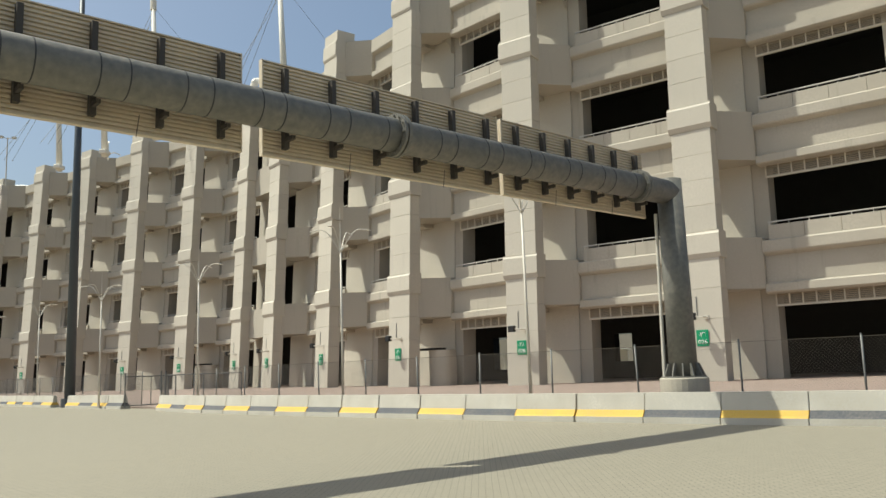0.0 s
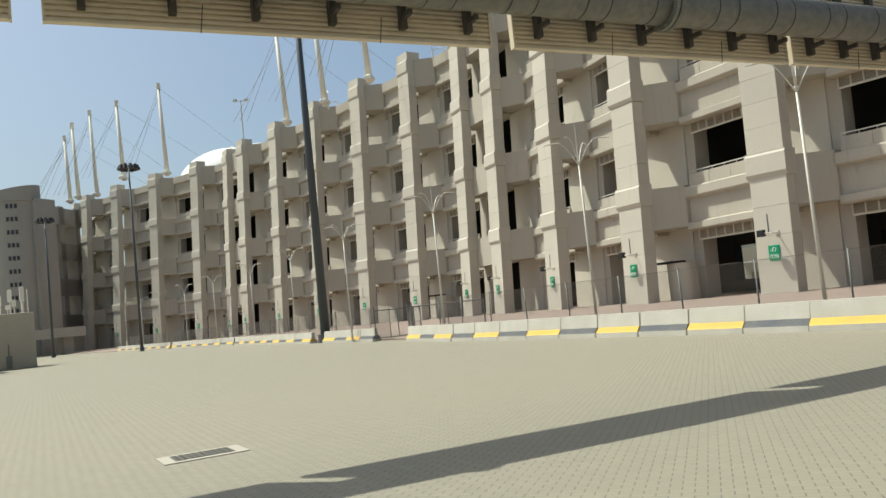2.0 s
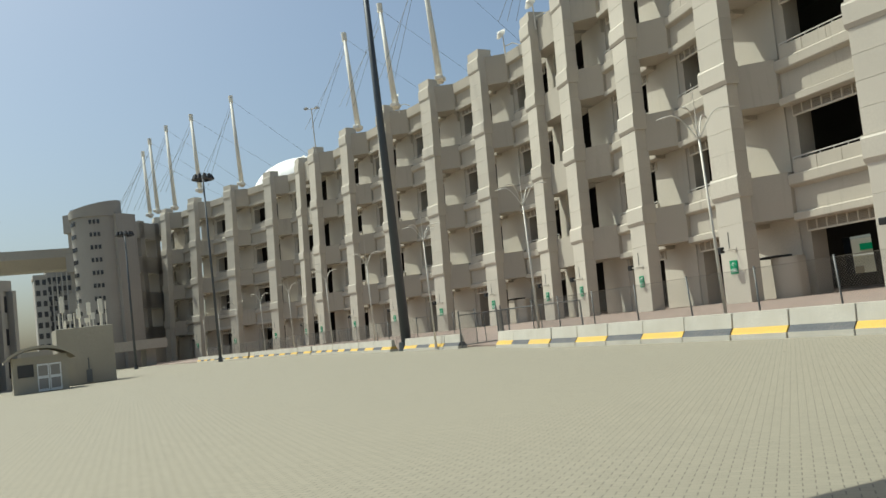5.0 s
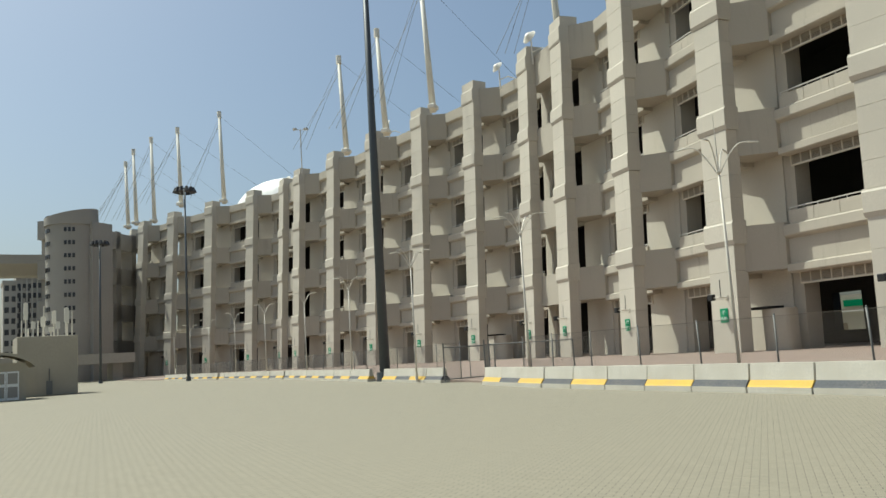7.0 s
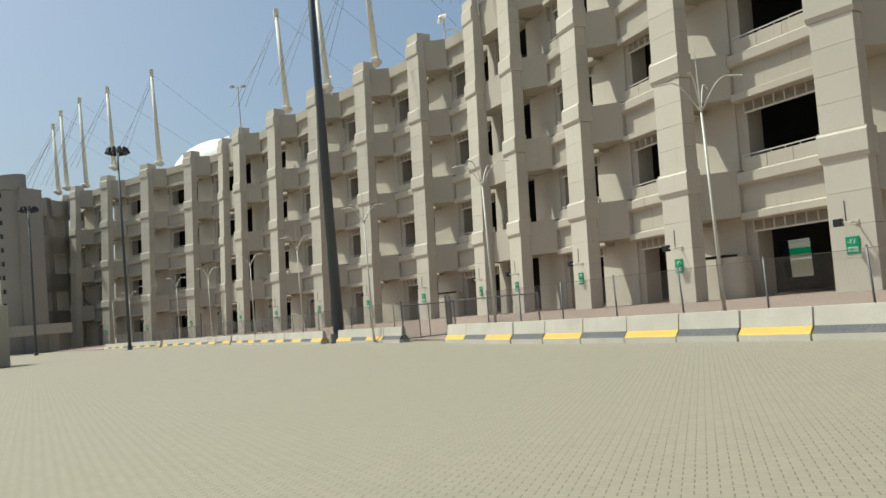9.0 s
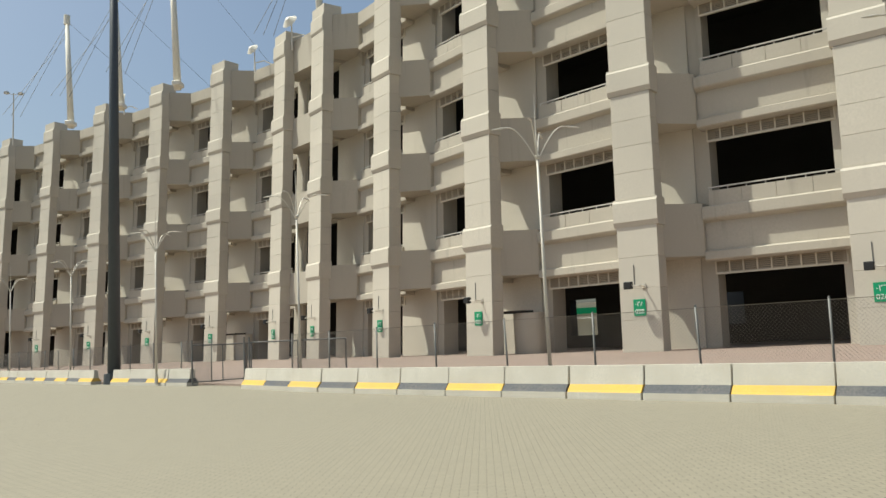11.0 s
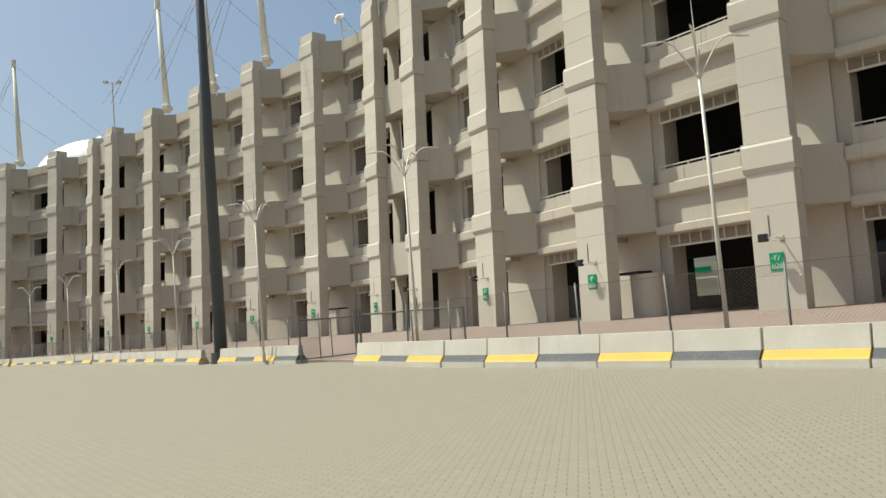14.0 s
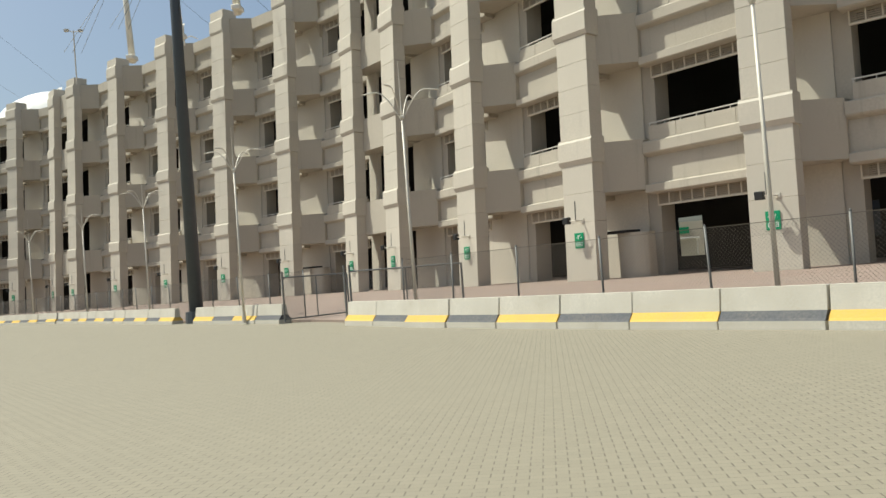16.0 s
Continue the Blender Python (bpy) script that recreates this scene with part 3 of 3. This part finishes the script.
def sign_panel(u0, u1, z0, z1):
    """Ribbed sheet on the far side of the pipe, with upright brackets."""
    bm = bmesh.new()
    n = 24
    prof = []
    for j in range(n):
        z = z0 + (z1 - z0) * j / n
        h = (z1 - z0) / n
        prof += [(-0.62, z), (-0.62, z + h * 0.45), (-0.67, z + h * 0.55), (-0.67, z + h * 0.9)]
    prof += [(-0.62, z1), (-0.72, z1), (-0.72, z0)]
    extrude_along(bm, prof, u0, u1)
    root = part("sign_panel", bm, RIBBED, gantry, "back of a road sign, ribbed tan sheet metal")
    bm = bmesh.new()
    for u in (u0, u1):
        box(bm, u - 0.015, -0.73, z0 - 0.02, u + 0.015, -0.61, z1 + 0.02)
    for z in (z0, z1):
        box(bm, u0, -0.73, z - 0.012, u1, -0.61, z + 0.012)
    part("edge_frame", bm, RIBBED, root)
    m = max(4, round((u1 - u0) / 1.05))
    for j in range(m):
        u = u0 + 0.45 + (u1 - u0 - 0.9) * j / (m - 1)
        bm = bmesh.new()
        box(bm, u - 0.05, -0.61, z0 + 0.15, u + 0.05, -0.47, z1 - 0.12)
        box(bm, u - 0.035, -0.50, GZ - 0.40, u + 0.035, -0.22, GZ - 0.32)
        part("upright", bm, BRACKET, root)
    for f in (0.3, 0.7):
        bm = bmesh.new()
        u = u0 + (u1 - u0) * f
        rod(bm, (u, -0.45, GZ - 0.4), (u + 0.05, -0.45, z0 - 0.12), 0.008, seg=5)
        part("loose_wire", bm, BRACKET, root)


for u0, u1 in PANELS:
    sign_panel(u0, u1, 5.87, 7.77)


# numbered green signs and floodlights on the pillars
def text_mesh(txt, size, mat):
    cu = bpy.data.curves.new("text", "FONT")
    cu.body, cu.size, cu.extrude, cu.align_x, cu.align_y = txt, size, 0.006, "CENTER", "CENTER"
    ob = bpy.data.objects.new("tmp", cu)
    scene.collection.objects.link(ob)
    bpy.context.view_layer.update()
    me = bpy.data.meshes.new_from_object(ob.evaluated_get(bpy.context.evaluated_depsgraph_get()))
    bpy.data.objects.remove(ob)
    me.materials.clear()
    me.materials.append(mat)
    return me


def pillar_sign(i, number):
    p, q = PILLARS[i], PILLARS[i - 1]
    m = axes(p, (q[0] - p[0], q[1] - p[1])) @ pose(1.62, LEAN * (3.1 - BAND), 0)
    root = thing("gate_number_sign", m, "green square sign with white gate number %s" % number, "sign", "gate number signs")
    bm = bmesh.new()
    box(bm, -0.45, -0.06, 2.62, 0.45, 0.0, 3.80, 0.02)
    part("plate", bm, GREEN, root)
    ob = new("number", text_mesh(number, 0.46, SIGNWHITE))
    ob.parent = root
    ob.matrix_local = pose(0, -0.066, 2.92, 90, 0, 0)
    ARABIC = {"0": "\u0660", "2": "\u0662", "3": "\u0663", "4": "\u0664", "5": "\u0665", "6": "\u0666", "8": "\u0668"}
    ob = new("arabic_number", text_mesh("".join(ARABIC[c] for c in number), 0.5, SIGNWHITE))
    ob.parent = root
    ob.matrix_local = pose(0, -0.066, 3.45, 90, 0, 0)
    m2 = axes(p, (q[0] - p[0], q[1] - p[1])) @ pose(1.25, LEAN * (4.5 - BAND), 4.75)
    lamp = thing("floodlight", m2, "black box floodlight on a pale bracket arm with conduit", "floodlight", "floodlights on the pillars")
    bm = bmesh.new()
    box(bm, -0.30, -1.15, -0.25, 0.25, -0.72, 0.27, 0.04)
    part("housing", bm, BLACKBOX, lamp)
    bm = bmesh.new()
    rod(bm, (0.75, 0.05, -0.05), (0.75, -0.8, -0.05), 0.05)
    rod(bm, (0.75, -0.8, -0.05), (0.1, -0.95, 0.0), 0.05)
    box(bm, 0.6, -0.06, -0.2, 0.9, 0.1, 0.12)
    part("arm", bm, LAMPPOLE, lamp)
    bm = bmesh.new()
    rod(bm, (0.05, 0.0, 0.1), (0.05, 0.06, 1.5), 0.03)
    part("conduit", bm, FENCE, lamp)


for i in range(1, 17):
    pillar_sign(i, "%03d" % (22 + 2 * i))


# roof: parapet coping, tension masts with stays, membrane humps
def roof_mast(x, y, z0, h):
    root = thing("roof_mast", pose(x, y, z0), "cream tubular roof mast with thin stay cables", "mast", "masts on the stadium roof")
    bm = bmesh.new()
    rod(bm, (0, 0, 0), (-0.9, 0.2, h), 0.55, 0.34, 12)
    part("pole", bm, CREAM, root, smooth=True)
    bm = bmesh.new()
    rod(bm, (-0.9, 0.2, h - 0.6), (-0.9, 0.2, h + 1.0), 0.5, 0.5, 12)
    part("head", bm, CREAM, root)
    for j, (dx, dy, dz) in enumerate(((-6, -7, 0.5), (-5, -6.2, 0.5), (-7, -7.6, 0.5))):
        bm = bmesh.new()
        rod(bm, (-0.9, 0.2, h - 0.5 - j), (dx, dy, dz), 0.035, seg=5)
        part("stay", bm, FENCE, root)
    bm = bmesh.new()
    rod(bm, (-0.9, 0.2, h), (14, 20, 3), 0.025, seg=5)
    part("back_stay", bm, FENCE, root)
    bm = bmesh.new()
    box(bm, -0.3, -1.6, 0.2, 0.9, 0.3, 0.9, 0.1)
    part("anchor", bm, CREAM, root)


for x, y, h in ROOF_MASTS:
    roof_mast(x, y, 39.4, h + 0.6)


def membrane(cx, cy, r, h):
    root = thing("roof_membrane", pose(cx, cy, 39.4), "white scalloped fabric roof seen above the parapet", "roof")
    bm = bmesh.new()
    bmesh.ops.create_uvsphere(bm, u_segments=64, v_segments=24, radius=1.0)
    bmesh.ops.delete(bm, geom=[v for v in bm.verts if v.co.z < -0.05], context="VERTS")
    for v in bm.verts:
        a = math.atan2(v.co.y, v.co.x)
        k = 1 + 0.10 * abs(math.sin(a * 16)) * (1 - v.co.z)
        v.co = Vector((v.co.x * r * k, v.co.y * r * k, v.co.z * h * k))
    part("fabric", bm, MEMBRANE, root, smooth=True)


for m in MEMBRANES:
    membrane(*m)

# slim lamp on the roof
root = thing("roof_lamp", pose(-86.5, 142.5, 39.4), "slim roof lamp post with two small floodlights", "lamp")
bm = bmesh.new()
rod(bm, (0, 0, 0), (0, 0, 9.5), 0.12, 0.1)
part("pole", bm, LAMPPOLE, root)
for sx in (-1, 1):
    bm = bmesh.new()
    rod(bm, (0, 0, 9.2), (sx * 1.0, sx * .5, 9.6), 0.06)
    box(bm, sx * 1.0 - 0.35, sx * .5 - 0.3, 9.3, sx * 1.0 + 0.35, sx * .5 + 0.3, 9.7)
    part("floodlight", bm, LAMPPOLE, root)


# round stair tower
TX, TY, TR, TH = -147.95, 141.85, 5.4, 38.6
tower = thing("round_tower", pose(TX, TY, 0), "round grey-beige concrete stair tower with rows of small windows", "tower")
bm = bmesh.new()
rod(bm, (0, 0, 0), (0, 0, TH - 3.2), TR, TR, 64)
part("shaft", bm, TOWERC, tower, smooth=False)
bm = bmesh.new()
rod(bm, (0, 0, TH - 3.2), (0, 0, TH), TR + 0.35, TR + 0.35, 64)
for v in bm.verts:
    if v.co.z > TH - 0.1:
        v.co.z += (v.co.x + v.co.y) * 0.14 - 0.3
part("crown", bm, TOWERC, tower)
bm = bmesh.new()
box(bm, TR * 0.5, 0, 0, TR + 0.9, 6, TH - 2.5)
part("annex", bm, TOWERC, tower)
for k in range(13):
    z = 1.2 + k * 2.95
    for a0 in (-110, -48):
        for j in (-1, 0, 1):
            a = radians(a0 + j * 9)
            bm = bmesh.new()
            box(bm, -0.27, -0.12, 0, 0.27, 0.06, 0.95)
            w = part("window", bm, WINDOW, tower)
            w.matrix_local = pose((TR + 0.02) * math.cos(a), (TR + 0.02) * math.sin(a), z, 0, 0, math.degrees(a) + 90)

# wing that joins the tower to the stadium
wing = thing("link_wing", axes((-172.0, 181.0), (0.2, -1.0)), "shaded concrete link block with square openings", "building")
bm = bmesh.new()
for u in (0, 7.5, 15, 22.5, 30):
    box(bm, u, 0, 0, u + 2.2, 6, 40)
for z in (5.5, 15.3, 25.2, 35):
    box(bm, -2, 0.2, z, 34, 6, z + 4.6)
part("frame", bm, TOWERC, wing)

# service block with rooftop antennas
block = thing("service_block", axes((-63.2, 55.3), (0.6, 0.8)), "plain beige rendered service block with antennas on its roof", "building")
bm = bmesh.new()
box(bm, 0, 0, 0, 4.9, 6, 5.3, 0.05)
part("wall", bm, KIOSK, block)
bm = bmesh.new()
box(bm, 2.3, -0.08, 0.1, 2.8, 0.05, 1.3)
rod(bm, (2.55, -0.05, 1.3), (2.55, -0.05, 2.4), 0.05)
part("meter_box", bm, FENCE, block)
rng = random.Random(8)
for j in range(16):
    bm = bmesh.new()
    x, y, h = rng.uniform(0.3, 4.6), rng.uniform(0.5, 5.5), rng.uniform(0.7, 3.2)
    rod(bm, (x, y, 5.3), (x, y, 5.3 + h), 0.05)
    if j % 2:
        box(bm, x - 0.18, y - 0.12, 5.3 + h * 0.5, x + 0.18, y + 0.12, 5.3 + h * 0.98)
    part("antenna", bm, CREAM, block)

# guard house with an arched roof
guard = thing("guard_house", axes((-58.4, 46.8), (0.6, 0.8)), "small beige guard house with an arched roof and white door", "building")
bm = bmesh.new()
box(bm, 0, 0, 0, 4.0, 4.5, 2.9)
part("wall", bm, KIOSK, guard)
bm = bmesh.new()
N = 14
prof = []
for j in range(N + 1):
    a = math.pi * (0.18 + 0.64 * j / N)
    prof.append((2.0 + 3.1 * math.cos(a), 1.55 + 2.2 * math.sin(a)))
prof += [(x, z - 0.22) for x, z in prof[::-1]]
lo = [bm.verts.new((x, -0.7, z)) for x, z in prof]
hi = [bm.verts.new((x, 5.2, z)) for x, z in prof]
for j in range(len(prof)):
    k = (j + 1) % len(prof)
    bm.faces.new((lo[j], lo[k], hi[k], hi[j]))
bm.faces.new(lo)
bm.faces.new(hi[::-1])
part("roof", bm, KIOSK, guard)
bm = bmesh.new()
for x in (1.75, 2.65):
    box(bm, x, -0.06, 0.05, x + 0.86, 0.02, 2.25)
door = part("door", bm, SIGNWHITE, guard)
for x in (1.83, 2.73):
    for z in (0.25, 1.3):
        bm = bmesh.new()
        box(bm, x, -0.09, z, x + 0.68, -0.05, z + 0.82)
        part("pane", bm, TOWERC, door)
bm = bmesh.new()
box(bm, 0.35, -0.05, 1.3, 1.5, 0.03, 2.3)
part("window", bm, WINDOW, guard)

# flyover
bridge = thing("flyover", axes((-182.7, 137.6), (0.64, 0.77)) @ pose(0, 0, -1.2), "concrete road flyover on flared piers", "bridge")
bm = bmesh.new()
extrude_along(bm, [(-7, 30.4), (-7, 32.6), (-6.7, 32.6), (-6.7, 31.4), (6.7, 31.4), (6.7, 32.6), (7, 32.6), (7, 30.4), (3.2, 27.9), (-3.2, 27.9)], -120, 36)
part("deck", bm, BRIDGE, bridge)
for u in (-0.5, -48, -100):
    bm = bmesh.new()
    rod(bm, (u, 0, 1.2), (u, 0, 25), 1.7, 1.7, 20)
    rod(bm, (u, 0, 24.5), (u, 0, 28.0), 1.8, 4.2, 20)
    part("pier", bm, BRIDGE, bridge)
for u in (3, -9, 27):
    bm = bmesh.new()
    rod(bm, (u, 0, 31), (u, 0, 41), 0.14, 0.09)
    for s in (-1, 1):
        rod(bm, (u, 0, 40.8), (u + s * 1.6, 0, 41.2), 0.07)
        box(bm, u + s * 1.6 - 0.4, -0.3, 40.9, u + s * 1.6 + 0.4, 0.3, 41.3)
    part("bridge_lamp", bm, LAMPPOLE, bridge)
low = thing("low_ramp", axes((-150.0, 100.0), (0.5, 0.86)), "low concrete ramp road beyond the service block", "bridge")
bm = bmesh.new()
box(bm, -60, -4, 3.6, 44, 4, 5.6)
for u in range(-50, 44, 15):
    box(bm, u, -2, 0, u + 2, 2, 3.7)
part("deck", bm, BRIDGE, low)


# far buildings
def office(x, y, turn, w, d, h, floors, cols, fins, label):
    root = thing("office_building", pose(x, y, 0, 0, 0, turn), label, "building", "far buildings")
    bm = bmesh.new()
    box(bm, 0, 0, 0, w, d, h)
    part("wall", bm, FARBLD, root)
    me = None
    for k in range(floors):
        z = h * (k + 0.35) / floors
        for j in range(cols):
            if me is None:
                b2 = bmesh.new()
                box(b2, 0, -0.12, 0, w / cols * 0.62, 0.2, h / floors * 0.5)
                me = mesh_of("window", b2, WINDOW)
            for side in (0, 1):
                ob = new("window", me)
                ob.parent = root
                if side == 0:
                    ob.matrix_local = pose(w * (j + 0.19) / cols, 0, z)
                else:
                    ob.matrix_local = pose(w, min(d - 1, w * (j + 0.19) / cols * d / w), z, 0, 0, 90)
    if fins:
        for j in range(cols + 1):
            bm = bmesh.new()
            box(bm, w * j / cols - 0.25, -0.9, 0, w * j / cols + 0.25, 0.1, h)
            part("fin", bm, FARBLD, root)
    bm = bmesh.new()
    box(bm, -0.3, -0.3, h, w + 0.3, d + 0.3, h + 1.2)
    part("parapet", bm, FARBLD, root)


office(-256.6, 214.0, 52.8, 9, 14, 36, 9, 4, False, "grey office block with dark window rows far behind")
office(-254.1, 217.4, 52.8, 17, 16, 40.5, 11, 10, True, "taller grey office block with vertical fins far behind")
office(-79.2, 52.2, 100.0, 13.0, 12, 11.0, 3, 7, True, "low grey building with upright concrete fins")
office(-420, 300, 52.8, 30, 20, 14, 3, 6, False, "hazy low block on the horizon")

# access cover in the yard
cover = thing("access_cover", pose(-5.62, 7.92, 0, 0, 0, 47), "rusty steel access cover in a pale concrete frame", "manhole cover")
bm = bmesh.new()
box(bm, -0.56, -0.36, -0.02, 0.56, 0.36, 0.012)
part("frame", bm, KERBSTONE, cover)
bm = bmesh.new()
for s in (-0.2, 0.2):
    box(bm, s - 0.195, -0.24, 0.0, s + 0.195, 0.24, 0.018, 0.004)
for j in range(9):
    for k in range(4):
        x, y = -0.37 + j * 0.085, -0.2 + k * 0.13
        box(bm, x, y, 0.016, x + 0.05, y + 0.02, 0.023)
part("plate", bm, STEEL, cover)


# rounded booths standing in two of the bays
def booth(i):
    p, q = PILLARS[i], PILLARS[i - 1]
    root = thing("ticket_booth", axes(p, (q[0] - p[0], q[1] - p[1])), "rounded beige concrete booth with a dark flat canopy", "booth", "booths under the facade")
    off = LEAN * -7.0 - 1.3
    bm = bmesh.new()
    pts = [(3.0, 5.1 + off), (3.0, 4.4 + off)] + [(4.4 - 1.4 * math.cos(radians(a)), 4.4 + off - 0.9 * math.sin(radians(a))) for a in range(15, 180, 15)] + [(5.8, 4.4 + off), (5.8, 5.1 + off)]
    prism(bm, pts, 0.05, 3.5)
    part("body", bm, CONCRETE, root)
    bm = bmesh.new()
    box(bm, 2.6, 3.2 + off, 3.5, 4.6, 5.0 + off, 3.72, 0.03)
    part("canopy", bm, BLACKBOX, root)


booth(4)
booth(8)


# rooftop aerials beside the pillar caps
def aerial(x, y, s):
    root = thing("roof_aerial", pose(x, y, 39.4), "small white dish and frame on the stadium roof", "aerial", "roof aerials")
    bm = bmesh.new()
    rod(bm, (0, 0, 0), (0, 0, 2.6 * s + 1.0), 0.12, 0.08)
    part("stand", bm, CREAM, root)
    bm = bmesh.new()
    bmesh.ops.create_cone(bm, cap_ends=True, segments=16, radius1=0.9 * s, radius2=0.25 * s, depth=0.5 * s, matrix=pose(-0.3, -0.4, 2.6 * s + 0.8, 60, 0, -30))
    part("dish", bm, CREAM, root)
    bm = bmesh.new()
    tube(bm, [(0, 0, 1.4 * s), (1.2 * s, 0.4, 1.8 * s), (2.4 * s, 0.6, 1.2 * s)], 0.08)
    part("boom", bm, CREAM, root)


for x, y, s in ((-27.5, 105.5, 1.2), (-34.5, 113.0, 1.0), (-60.0, 128.5, 0.8), (-98.0, 156.0, 0.9)):
    aerial(x, y, s)
